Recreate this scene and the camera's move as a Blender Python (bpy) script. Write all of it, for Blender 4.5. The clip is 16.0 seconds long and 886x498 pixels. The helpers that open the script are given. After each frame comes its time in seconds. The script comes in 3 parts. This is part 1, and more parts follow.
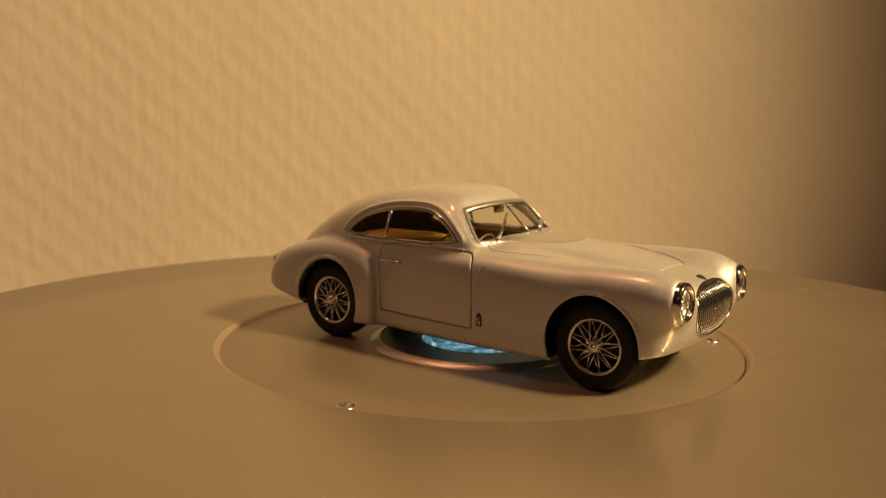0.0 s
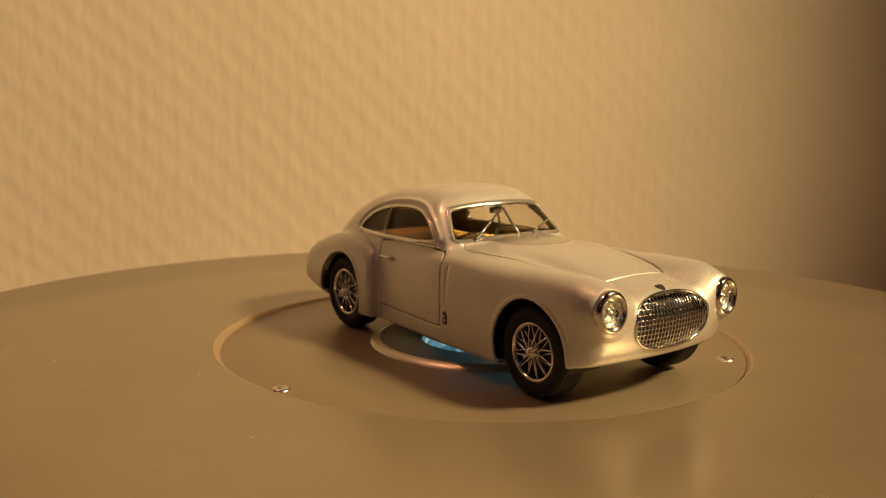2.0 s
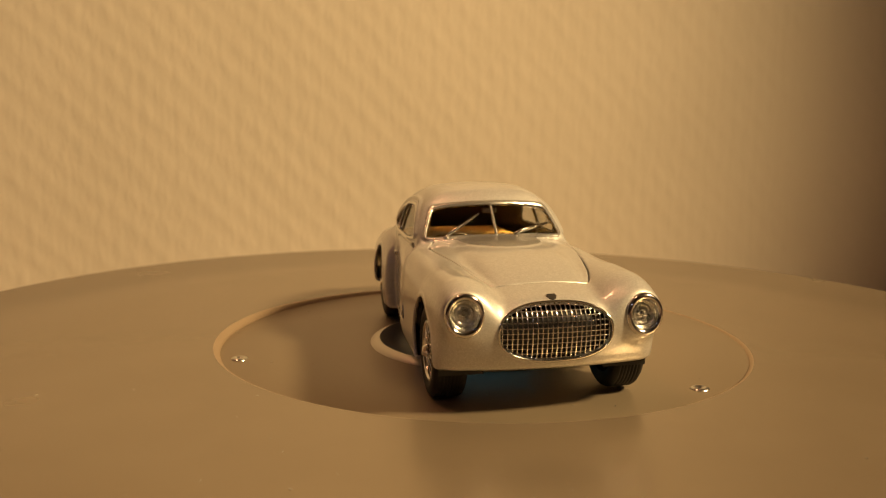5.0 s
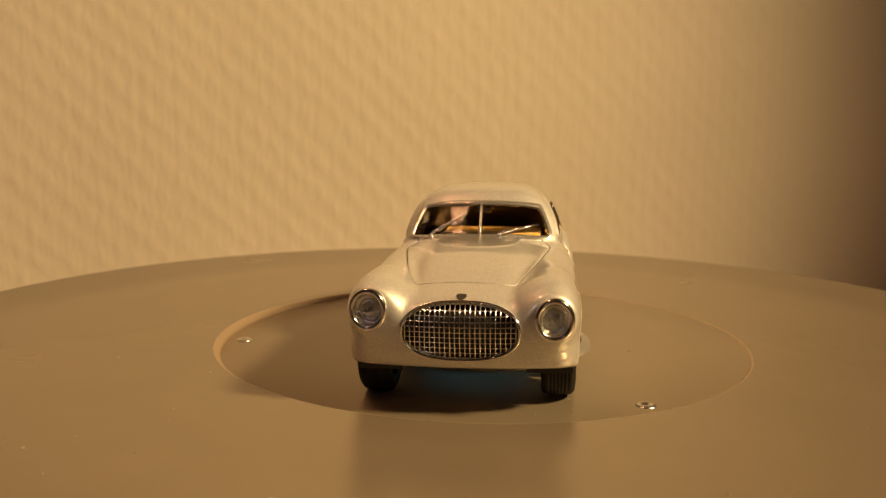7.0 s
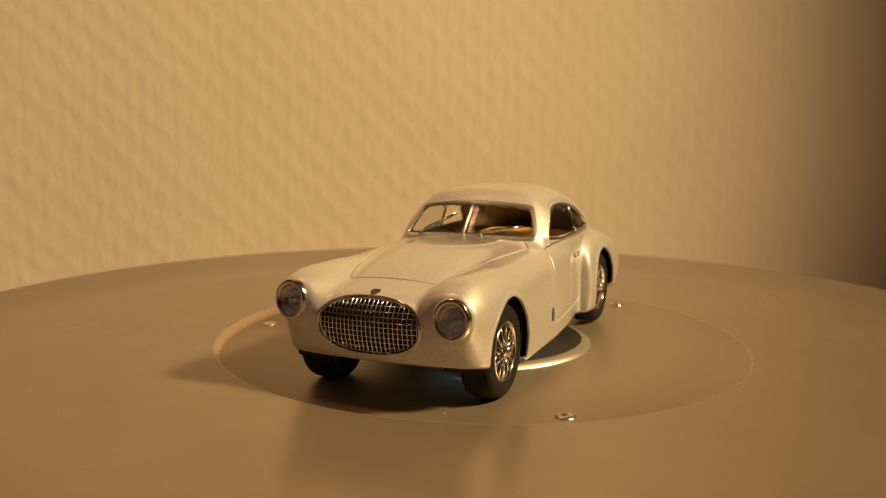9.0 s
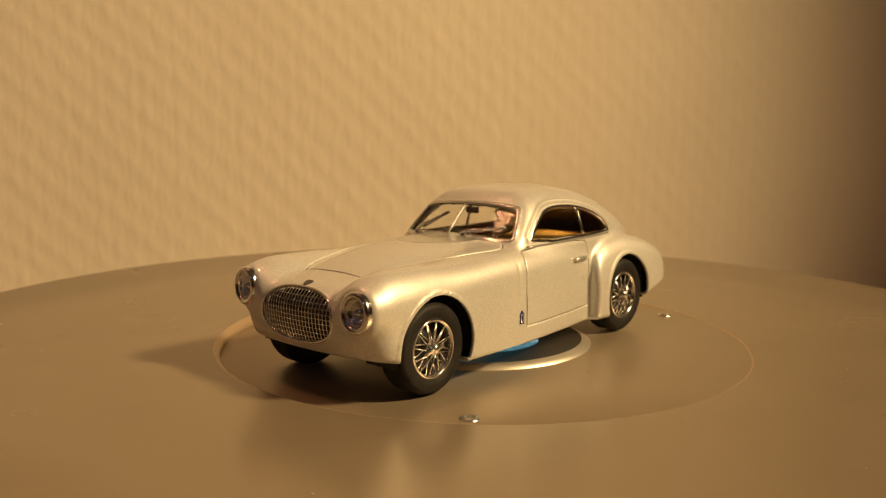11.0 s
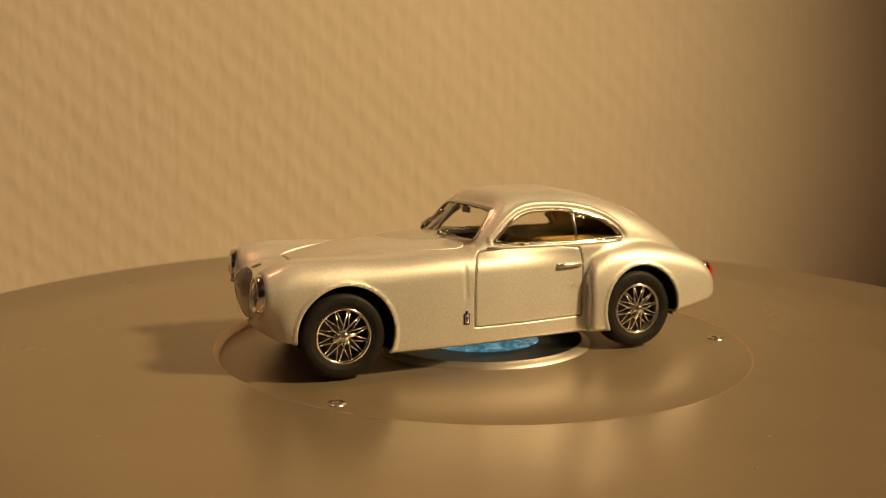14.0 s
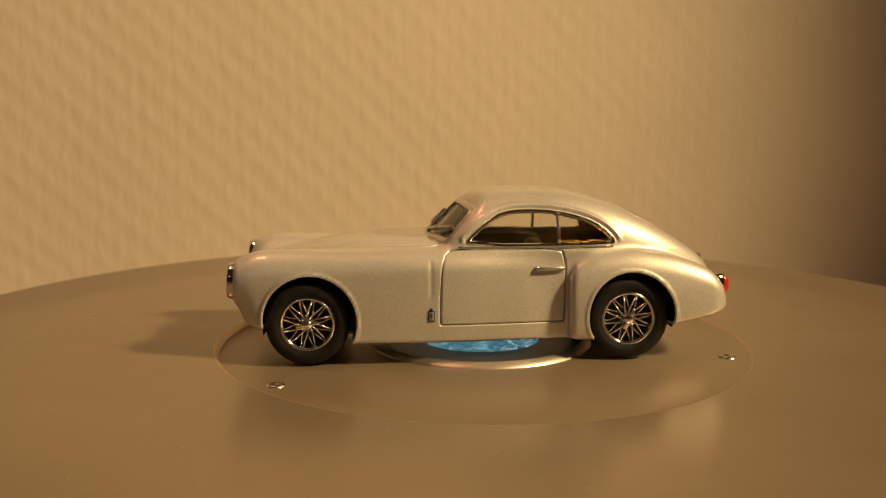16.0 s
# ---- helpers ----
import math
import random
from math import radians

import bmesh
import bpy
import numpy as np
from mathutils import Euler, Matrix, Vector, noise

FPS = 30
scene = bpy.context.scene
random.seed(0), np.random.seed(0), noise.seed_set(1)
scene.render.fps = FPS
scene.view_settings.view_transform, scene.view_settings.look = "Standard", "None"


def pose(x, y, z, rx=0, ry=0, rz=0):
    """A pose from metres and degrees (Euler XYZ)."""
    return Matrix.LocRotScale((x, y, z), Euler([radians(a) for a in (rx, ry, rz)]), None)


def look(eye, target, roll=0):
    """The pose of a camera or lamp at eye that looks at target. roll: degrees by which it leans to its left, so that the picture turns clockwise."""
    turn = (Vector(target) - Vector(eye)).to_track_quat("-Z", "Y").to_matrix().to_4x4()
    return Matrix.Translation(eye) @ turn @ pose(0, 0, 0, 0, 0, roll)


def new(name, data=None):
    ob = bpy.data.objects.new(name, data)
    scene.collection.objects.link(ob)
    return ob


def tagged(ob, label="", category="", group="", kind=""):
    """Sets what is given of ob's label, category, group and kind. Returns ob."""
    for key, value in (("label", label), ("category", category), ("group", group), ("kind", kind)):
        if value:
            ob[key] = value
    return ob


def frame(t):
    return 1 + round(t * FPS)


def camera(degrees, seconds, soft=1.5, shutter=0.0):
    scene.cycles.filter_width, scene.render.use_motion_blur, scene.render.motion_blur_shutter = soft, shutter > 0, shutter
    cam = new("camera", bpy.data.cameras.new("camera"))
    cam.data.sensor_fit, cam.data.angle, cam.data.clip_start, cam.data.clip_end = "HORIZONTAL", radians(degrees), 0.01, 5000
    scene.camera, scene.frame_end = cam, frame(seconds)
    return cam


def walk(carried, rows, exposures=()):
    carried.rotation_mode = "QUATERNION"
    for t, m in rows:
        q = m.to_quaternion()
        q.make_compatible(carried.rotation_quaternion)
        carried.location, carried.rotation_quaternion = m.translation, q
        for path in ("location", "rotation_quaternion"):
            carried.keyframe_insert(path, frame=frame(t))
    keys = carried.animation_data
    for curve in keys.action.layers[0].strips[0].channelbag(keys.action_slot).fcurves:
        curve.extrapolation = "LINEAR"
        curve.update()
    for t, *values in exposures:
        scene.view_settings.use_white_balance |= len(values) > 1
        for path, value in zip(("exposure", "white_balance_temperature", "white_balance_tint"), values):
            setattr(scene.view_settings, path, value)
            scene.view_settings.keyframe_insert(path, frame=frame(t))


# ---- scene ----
# Camera: fixed on a stand, a hand's width from a 1:43 model car on a slowly turning record platter.
EYE = (0.0, -0.16510, 0.04121)
AIM = (-0.04370378, 0.98896786, -0.14153640)
cam = camera(53.60, 16.0, soft=1.15)
cam.data.dof.use_dof, cam.data.dof.focus_distance, cam.data.dof.aperture_fstop = True, 0.138, 34.0
CAM_POSE = look(EYE, [e + a for e, a in zip(EYE, AIM)], 0.427)
walk(cam, [(0.0, CAM_POSE), (16.0, CAM_POSE)], exposures=[(0.0, 0.04), (4.0, 0.09), (9.0, 0.07), (12.5, -0.02), (14.0, -0.16), (16.0, -0.11)])

# ---- light ----
world = bpy.data.worlds.new("room_air")
scene.world = world
world.use_nodes = True
world.node_tree.nodes["Background"].inputs[0].default_value = (1.0, 0.78, 0.55, 1)
world.node_tree.nodes["Background"].inputs[1].default_value = 0.02


def spot(name, eye, target, power, colour, degrees, blend, radius):
    data = bpy.data.lights.new(name, "SPOT")
    data.energy, data.color, data.spot_size, data.spot_blend, data.shadow_soft_size = power, colour, radians(degrees), blend, radius
    ob = new(name, data)
    ob.matrix_world = look(eye, target)
    return ob


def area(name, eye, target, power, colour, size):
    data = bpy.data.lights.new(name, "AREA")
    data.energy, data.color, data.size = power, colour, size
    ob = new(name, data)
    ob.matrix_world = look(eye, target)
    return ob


spot("desk_lamp_light", (0.525, -0.17, 0.463), (-0.12, 0.043, 0.02), 30.5, (1.0, 0.675, 0.318), 58.4, 1.0, 0.044)
area("ceiling_lamp_light", (-0.38, -0.01, 1.05), (-0.18, 0.05, 0.0), 1.8, (1.0, 0.43, 0.21), 0.14)
# Unseen cool fill added behind the camera for bluish glints on the chrome.
area("cool_fill_light", (-0.5, -1.1, 0.7), (0, 0, 0.02), 0.22, (0.76, 0.70, 1.0), 0.08)


# ---- materials ----
def material(name, colour, rough=0.5, metal=0.0):
    m = bpy.data.materials.new(name)
    m.use_nodes = True
    b = m.node_tree.nodes["Principled BSDF"]
    b.inputs["Base Color"].default_value = (*colour, 1)
    b.inputs["Roughness"].default_value, b.inputs["Metallic"].default_value = rough, metal
    return m, m.node_tree, b


def tex(nt, kind, scale, detail=2.0, stretch=(1, 1, 1), rough=0.5):
    co = nt.nodes.new("ShaderNodeTexCoord")
    mp = nt.nodes.new("ShaderNodeMapping")
    mp.inputs["Scale"].default_value = [scale * a for a in stretch]
    nt.links.new(co.outputs["Object"], mp.inputs[0])
    n = nt.nodes.new(kind)
    nt.links.new(mp.outputs[0], n.inputs["Vector"])
    n.inputs["Scale"].default_value = 1.0
    if kind == "ShaderNodeTexNoise":
        n.inputs["Detail"].default_value, n.inputs["Roughness"].default_value = detail, rough
    return n


def ramp(nt, src, stops):
    r = nt.nodes.new("ShaderNodeValToRGB")
    els = r.color_ramp.elements
    while len(els) < len(stops):
        els.new(0.5)
    for e, (p, c) in zip(els, stops):
        e.position, e.color = p, (*(c if isinstance(c, tuple) else (c, c, c)), 1)
    nt.links.new(src, r.inputs[0])
    return r.outputs[0]


def bump(nt, b, src, strength, distance):
    n = nt.nodes.new("ShaderNodeBump")
    n.inputs["Strength"].default_value, n.inputs["Distance"].default_value = strength, distance
    nt.links.new(src, n.inputs["Height"])
    nt.links.new(n.outputs[0], b.inputs["Normal"])
    return n


def make_paint():
    m, nt, b = material("silver_metallic_paint", (0.60, 0.60, 0.57), 0.44, 0.46)
    flake = tex(nt, "ShaderNodeTexVoronoi", 5200)
    nt.links.new(ramp(nt, flake.outputs["Color"], [(0.0, (0.63, 0.63, 0.595)), (0.6, (0.71, 0.71, 0.67)), (1.0, (0.80, 0.80, 0.77))]), b.inputs["Base Color"])
    bump(nt, b, flake.outputs["Color"], 0.22, 0.00004)
    soft = tex(nt, "ShaderNodeTexNoise", 90, 3)
    nt.links.new(ramp(nt, soft.outputs["Fac"], [(0.3, 0.42), (0.7, 0.49)]), b.inputs["Roughness"])
    b.inputs["Coat Weight"].default_value, b.inputs["Coat Roughness"].default_value = 1.0, 0.05
    return m


def make_chrome():
    m, nt, b = material("chrome", (0.86, 0.85, 0.83), 0.12, 1.0)
    n = tex(nt, "ShaderNodeTexNoise", 1200, 3)
    nt.links.new(ramp(nt, n.outputs["Fac"], [(0.3, 0.07), (0.75, 0.24)]), b.inputs["Roughness"])
    return m


def make_platter(name, low, high):
    m, nt, b = material(name, (0.32, 0.275, 0.20), 0.26, 0.42)
    n = tex(nt, "ShaderNodeTexNoise", 35, 4)
    nt.links.new(ramp(nt, n.outputs["Fac"], [(0.25, (0.290, 0.236, 0.163)), (0.75, (0.325, 0.268, 0.188))]), b.inputs["Base Color"])
    nt.links.new(ramp(nt, n.outputs["Fac"], [(0.25, low), (0.75, high)]), b.inputs["Roughness"])
    f = tex(nt, "ShaderNodeTexNoise", 5200, 2)
    bump(nt, b, f.outputs["Fac"], 0.06, 0.00005)
    return m


def make_rubber():
    m, nt, b = material("black_rubber", (0.022, 0.020, 0.018), 0.6)
    n = tex(nt, "ShaderNodeTexNoise", 700, 4)
    nt.links.new(ramp(nt, n.outputs["Fac"], [(0.3, (0.008, 0.0075, 0.007)), (0.75, (0.018, 0.0165, 0.015))]), b.inputs["Base Color"])
    bump(nt, b, n.outputs["Fac"], 0.25, 0.0001)
    b.inputs["Specular IOR Level"].default_value = 0.28
    return m


def make_wall():
    m, nt, b = material("cream_wallpaper", (0.72, 0.66, 0.55), 0.75)
    n = tex(nt, "ShaderNodeTexNoise", 9, 4)
    nt.links.new(ramp(nt, n.outputs["Fac"], [(0.3, (0.63, 0.57, 0.465)), (0.7, (0.69, 0.625, 0.515))]), b.inputs["Base Color"])
    f = tex(nt, "ShaderNodeTexNoise", 420, 3, (1, 1, 0.35))
    bump(nt, b, f.outputs["Fac"], 0.35, 0.0006)
    return m


def make_glass():
    m, nt, b = material("clear_plastic_glazing", (0.95, 0.95, 0.92), 0.03)
    b.inputs["Transmission Weight"].default_value, b.inputs["IOR"].default_value = 1.0, 1.25
    return m


def make_blue():
    m, nt, b = material("glowing_blue_lens", (0.25, 0.6, 0.75), 0.12)
    n = tex(nt, "ShaderNodeTexNoise", 230, 3, (1, 1, 1), 0.6)
    n.inputs["Distortion"].default_value = 2.5
    nt.links.new(ramp(nt, n.outputs["Fac"], [(0.40, (0.03, 0.11, 0.14)), (0.55, (0.17, 0.40, 0.48)), (0.68, (0.85, 1.0, 1.0))]), b.inputs["Emission Color"])
    b.inputs["Emission Strength"].default_value = 0.52
    return m


PAINT, CHROME, PLATTER, RUBBER, WALL, GLASS, BLUE = make_paint(), make_chrome(), make_platter("satin_grey_brown_lacquer", 0.23, 0.28), make_rubber(), make_wall(), make_glass(), make_blue()
PLATE = make_platter("matt_grey_brown_lacquer", 0.33, 0.39)
DARK = material("dark_grey_enamel", (0.03, 0.028, 0.026), 0.40, 0.2)[0]
UNDER = material("matt_black_chassis", (0.012, 0.012, 0.012), 0.6)[0]
RIMSTEEL, rim_tree, rim_bsdf = material("turned_aluminium", (0.66, 0.62, 0.55), 0.42, 0.9)
bump(rim_tree, rim_bsdf, tex(rim_tree, "ShaderNodeTexNoise", 2600, 3).outputs["Fac"], 0.35, 0.0001)
LINING = material("dark_brown_lining", (0.10, 0.068, 0.034), 0.55)[0]
LEATHER = material("tan_leather", (0.46, 0.285, 0.065), 0.5)[0]
RED = material("red_lamp_plastic", (0.55, 0.02, 0.012), 0.15)[0]
BLUEPAINT = material("blue_enamel", (0.02, 0.03, 0.14), 0.35)[0]
BADGE = material("dark_badge_enamel", (0.07, 0.065, 0.06), 0.3, 0.4)[0]
SILVER = material("bright_silver_paint", (0.7, 0.7, 0.67), 0.25, 0.8)[0]
REFLECTOR = material("dull_reflector", (0.80, 0.79, 0.76), 0.20, 0.82)[0]
STEEL = material("zinc_plated_steel", (0.75, 0.73, 0.68), 0.28, 1.0)[0]
EDGE = material("worn_bare_metal", (0.50, 0.385, 0.26), 0.36, 0.6)[0]
ROOMPAINT = material("room_paint", (0.55, 0.48, 0.40), 0.8)[0]

MM = 0.001


# ---- mesh helpers ----
def mesh(name, verts, faces, mat, smooth=True, scale=MM):
    me = bpy.data.meshes.new(name)
    me.from_pydata([(v[0] * scale, v[1] * scale, v[2] * scale) for v in verts], [], faces)
    me.materials.append(mat)
    me.polygons.foreach_set("use_smooth", [smooth] * len(me.polygons))
    me.update()
    return me


def part(name, me, parent, label=""):
    ob = new(name, me)
    ob.parent = parent
    return tagged(ob, label) if label else ob


def lathe(rows, n=64):
    """Rows of (radius, height) turned about the z axis."""
    verts, faces = [], []
    for r, z in rows:
        for i in range(n):
            a = 2 * math.pi * i / n
            verts.append((r * math.cos(a), r * math.sin(a), z))
    for j in range(len(rows) - 1):
        for i in range(n):
            k = (i + 1) % n
            faces.append((j * n + i, j * n + k, (j + 1) * n + k, (j + 1) * n + i))
    return verts, faces


def tube(points, radius, n=8, closed=False):
    """A round rod along a line of points; radius is a number or one for each point."""
    pts = [Vector(p) for p in points]
    verts, faces, side = [], [], None
    for i, p in enumerate(pts):
        a = pts[i - 1] if i or closed else p
        b = pts[(i + 1) % len(pts)] if i < len(pts) - 1 or closed else p
        d = (b - a).normalized()
        if side is None:
            side = d.orthogonal().normalized()
        side = (side - d * side.dot(d)).normalized()
        up = d.cross(side)
        r = radius[i] if isinstance(radius, (list, tuple)) else radius
        for k in range(n):
            t = 2 * math.pi * k / n
            verts.append(p + (side * math.cos(t) + up * math.sin(t)) * r)
    m = len(pts)
    for i in range(m if closed else m - 1):
        for k in range(n):
            a, b = i * n + k, i * n + (k + 1) % n
            c, d = ((i + 1) % m) * n + (k + 1) % n, ((i + 1) % m) * n + k
            faces.append((a, b, c, d))
    if not closed:
        faces.append(tuple(range(n))[::-1])
        faces.append(tuple((m - 1) * n + k for k in range(n)))
    return verts, faces


def moved(vf, m):
    return [m @ Vector(v) for v in vf[0]], vf[1]


def joined(*shapes):
    verts, faces = [], []
    for v, f in shapes:
        o = len(verts)
        verts += list(v)
        faces += [tuple(i + o for i in q) for q in f]
    return verts, faces


def rounded_box(x, y, z, r, seg=2):
    bm = bmesh.new()
    bmesh.ops.create_cube(bm, size=1)
    for v in bm.verts:
        v.co = Vector((v.co.x * x, v.co.y * y, v.co.z * z))
    if r:
        bmesh.ops.bevel(bm, geom=bm.edges[:], offset=r, segments=seg, affect="EDGES", profile=0.5)
    bm.verts.index_update()
    out = [v.co.copy() for v in bm.verts], [tuple(v.index for v in f.verts) for f in bm.faces]
    bm.free()
    return out


# ---- the room ----
def make_room():
    """The papered wall behind the platter, a table top and plain walls that close the room."""
    xs = np.concatenate([np.linspace(-2500, -262, 40), np.arange(-260, 400, 1.25), np.linspace(402, 2400, 40)])
    zs = np.concatenate([np.linspace(-800, -62, 14), np.arange(-60, 260, 1.4), np.linspace(262, 1760, 40)])
    nx, nz = len(xs), len(zs)
    X, Z = np.meshgrid(xs, zs)
    px, pz = 6.0, 12.6
    X2 = X + 0.5 * np.sin(Z * 0.083 + 0.7) + 0.4 * np.sin(Z * 0.21 + X * 0.05)
    row = np.floor(X2 / px)
    u = X2 / px - row - 0.5
    hash01 = lambda a, b: np.modf(np.abs(np.sin(a * 12.99 + b * 78.23) * 43758.5))[0]
    ph = Z / pz + row * 0.5 + 0.05 * hash01(row, 3.0)
    rnd, jog, wide = hash01(row, np.floor(ph)), hash01(np.floor(ph), row + 5.0), hash01(row + 9.0, np.floor(ph))
    v = ph - np.floor(ph) - 0.5 + 0.07 * (jog - 0.5)
    D = (0.13 + 0.13 * rnd) * np.exp(-(u / (0.38 + 0.10 * wide)) ** 2 - ((v + 0.30 * u) / (0.24 + 0.06 * jog)) ** 2)
    # crossing weft threads fill the gaps between the upright ones
    w = np.modf(ph + 0.5)[0] - 0.5
    D += 0.05 * np.exp(-(w / 0.15) ** 2) * np.cos(np.pi * u)
    D += 0.06 * np.sin(X * 0.13 + 2 * np.sin(Z * 0.05)) * np.sin(Z * 0.17)
    verts = np.stack([X, -D, Z], -1).reshape(-1, 3)
    faces = [(j * nx + i, j * nx + i + 1, (j + 1) * nx + i + 1, (j + 1) * nx + i) for j in range(nz - 1) for i in range(nx - 1)]
    back = len(verts)
    verts = np.concatenate([verts, [(-2500, 80, -800), (2400, 80, -800), (2400, 80, 1760), (-2500, 80, 1760)]])
    faces.append((back, back + 3, back + 2, back + 1))
    wall = new("wall_north", mesh("wall_north", verts, faces, WALL))
    wall.matrix_world = pose(0.03, 0.215, 0, 0, 0, 16)
    tagged(wall, "cream embossed fibre wallpaper on the wall behind the platter", "wall", kind="structure")

    def slab(name, size, at, mat, label, category):
        ob = new(name, mesh(name, *rounded_box(*size, 0.002), mat, False, 1.0))
        ob.location = at
        return tagged(ob, label, category, kind="structure")
    slab("table_top", (1.9, 1.5, 0.03), (0.1, -0.35, -0.060), ROOMPAINT, "plain table top under the record platter", "table")
    slab("floor", (5, 4.6, 0.05), (0, -1.5, -0.80), ROOMPAINT, "plain room floor", "floor")
    slab("ceiling", (5, 4.6, 0.05), (0, -1.5, 1.75), ROOMPAINT, "plain room ceiling", "ceiling")
    slab("wall_west", (0.05, 4.6, 2.6), (-2.4, -1.5, 0.48), ROOMPAINT, "plain side wall of the room", "wall")
    slab("wall_east", (0.05, 4.6, 2.6), (2.4, -1.5, 0.48), ROOMPAINT, "plain side wall of the room", "wall")
    slab("wall_south", (5, 0.05, 2.6), (0, -3.7, 0.48), ROOMPAINT, "plain wall behind the camera", "wall")


# ---- the platter ----
def make_platter_things():
    ring = new("platter")
    rows = [(49.8, 0.82), (80, 1.0), (114.6, 1.3), (115.2, 1.0), (115.3, 0.3), (114.4, -8.0), (48.6, -8.0), (48.6, -6)]
    part("platter_ring", mesh("platter_ring", *lathe(rows, 160), PLATTER), ring)
    part("recess_edge", mesh("recess_edge", *lathe([(48.6, -6), (48.6, -0.3), (48.75, -0.05), (49.45, 0.72), (49.8, 0.82)], 160), EDGE), ring, "worn bare metal edge of the recess")
    tagged(ring, "grey-brown metal record platter with a round recess, slowly turning", "record platter")
    inner = new("platter_centre")
    part("plate", mesh("plate", *lathe([(0.01, -0.02), (30, 0), (49.3, 0), (49.5, -0.1)], 128), PLATE), inner)
    part("hub", mesh("hub", *lathe([(21.1, -0.1), (21.05, 0.12), (19.5, 0.86), (19.3, 0.9)], 128), RIMSTEEL), inner, "bevelled bright metal hub rim")
    part("hub_top", mesh("hub_top", *lathe([(19.3, 0.9), (19.0, 0.82), (11.4, 0.55), (11.2, 0.2)], 128), DARK), inner, "dark enamel hub disc")
    rows = [(11.2, 0.2), (10.6, 0.7), (10.2, 0.75)]
    rows += [(10.0 - 9.9 * k / 14, 0.5 + 0.4 * math.sin(k * 0.11) + (0.12 if k % 2 else -0.1)) for k in range(15)]
    part("lens", mesh("lens", *lathe(rows, 96), BLUE), inner, "blue glowing clear lens in the hub")
    for r, a in ((45.4, 277.25), (45.1, 37.83), (45.4, 158.87)):
        rows = [(0.01, 0.03), (0.35, 0.03), (0.5, 0.14), (0.8, 0.30), (1.15, 0.30), (1.45, 0.16), (1.55, -0.05)]
        s = part("screw", mesh("screw", *lathe(rows, 20), STEEL), inner, "small bright countersunk screw")
        s.location = (r * MM * math.cos(radians(a)), r * MM * math.sin(radians(a)), 0)
    rng = np.random.default_rng(4)
    for owner, r0, r1, n, z in ((inner, 22, 48, 40, 0.03), (ring, 51, 112, 130, 0)):
        flecks = []
        for _ in range(n):
            r, a, d = math.sqrt(rng.uniform(r0 * r0, r1 * r1)), rng.uniform(0, 2 * math.pi), rng.uniform(0.06, 0.2)
            h = z if z else 0.82 + 0.48 * (r - 49.8) / 65
            flecks.append(moved(rounded_box(d * rng.uniform(1, 2.5), d, d * 0.6, 0), pose(r * math.cos(a), r * math.sin(a), h, 0, 0, rng.uniform(0, 180))))
        part("dust", mesh("dust", *joined(*flecks), SILVER, False), owner, "pale dust flecks")["kind"] = "stuff"
    tagged(inner, "grey-brown centre plate with a dark hub and blue light, turning", "turntable")
    return ring, inner


# ---- the car body as a solid of blended surfaces, in millimetres ----
def smax(a, b, k):
    h = np.maximum(k - np.abs(a - b), 0) / k
    return np.maximum(a, b) + h * h * k * 0.25


def smin(a, b, k):
    return -smax(-a, -b, k)


def curve(x, pts):
    """A smooth line through a few points (monotone cubic)."""
    px, py = np.array(sorted(pts)).T
    h, d = np.diff(px), np.diff(py) / np.diff(px)
    m = np.zeros_like(px)
    m[0], m[-1] = d[0], d[-1]
    same = d[:-1] * d[1:] > 0
    w1, w2 = 2 * h[1:] + h[:-1], h[1:] + 2 * h[:-1]
    m[1:-1] = np.where(same, (w1 + w2) / np.where(same, w1 / np.where(same, d[:-1], 1) + w2 / np.where(same, d[1:], 1), 1), 0)
    x = np.clip(x, px[0], px[-1])
    i = np.clip(np.searchsorted(px, x) - 1, 0, len(h) - 1)
    t = (x - px[i]) / h[i]
    return (py[i] * (2 * t ** 3 - 3 * t ** 2 + 1) + h[i] * m[i] * (t ** 3 - 2 * t ** 2 + t) + py[i + 1] * (3 * t ** 2 - 2 * t ** 3) + h[i] * m[i + 1] * (t ** 3 - t ** 2))


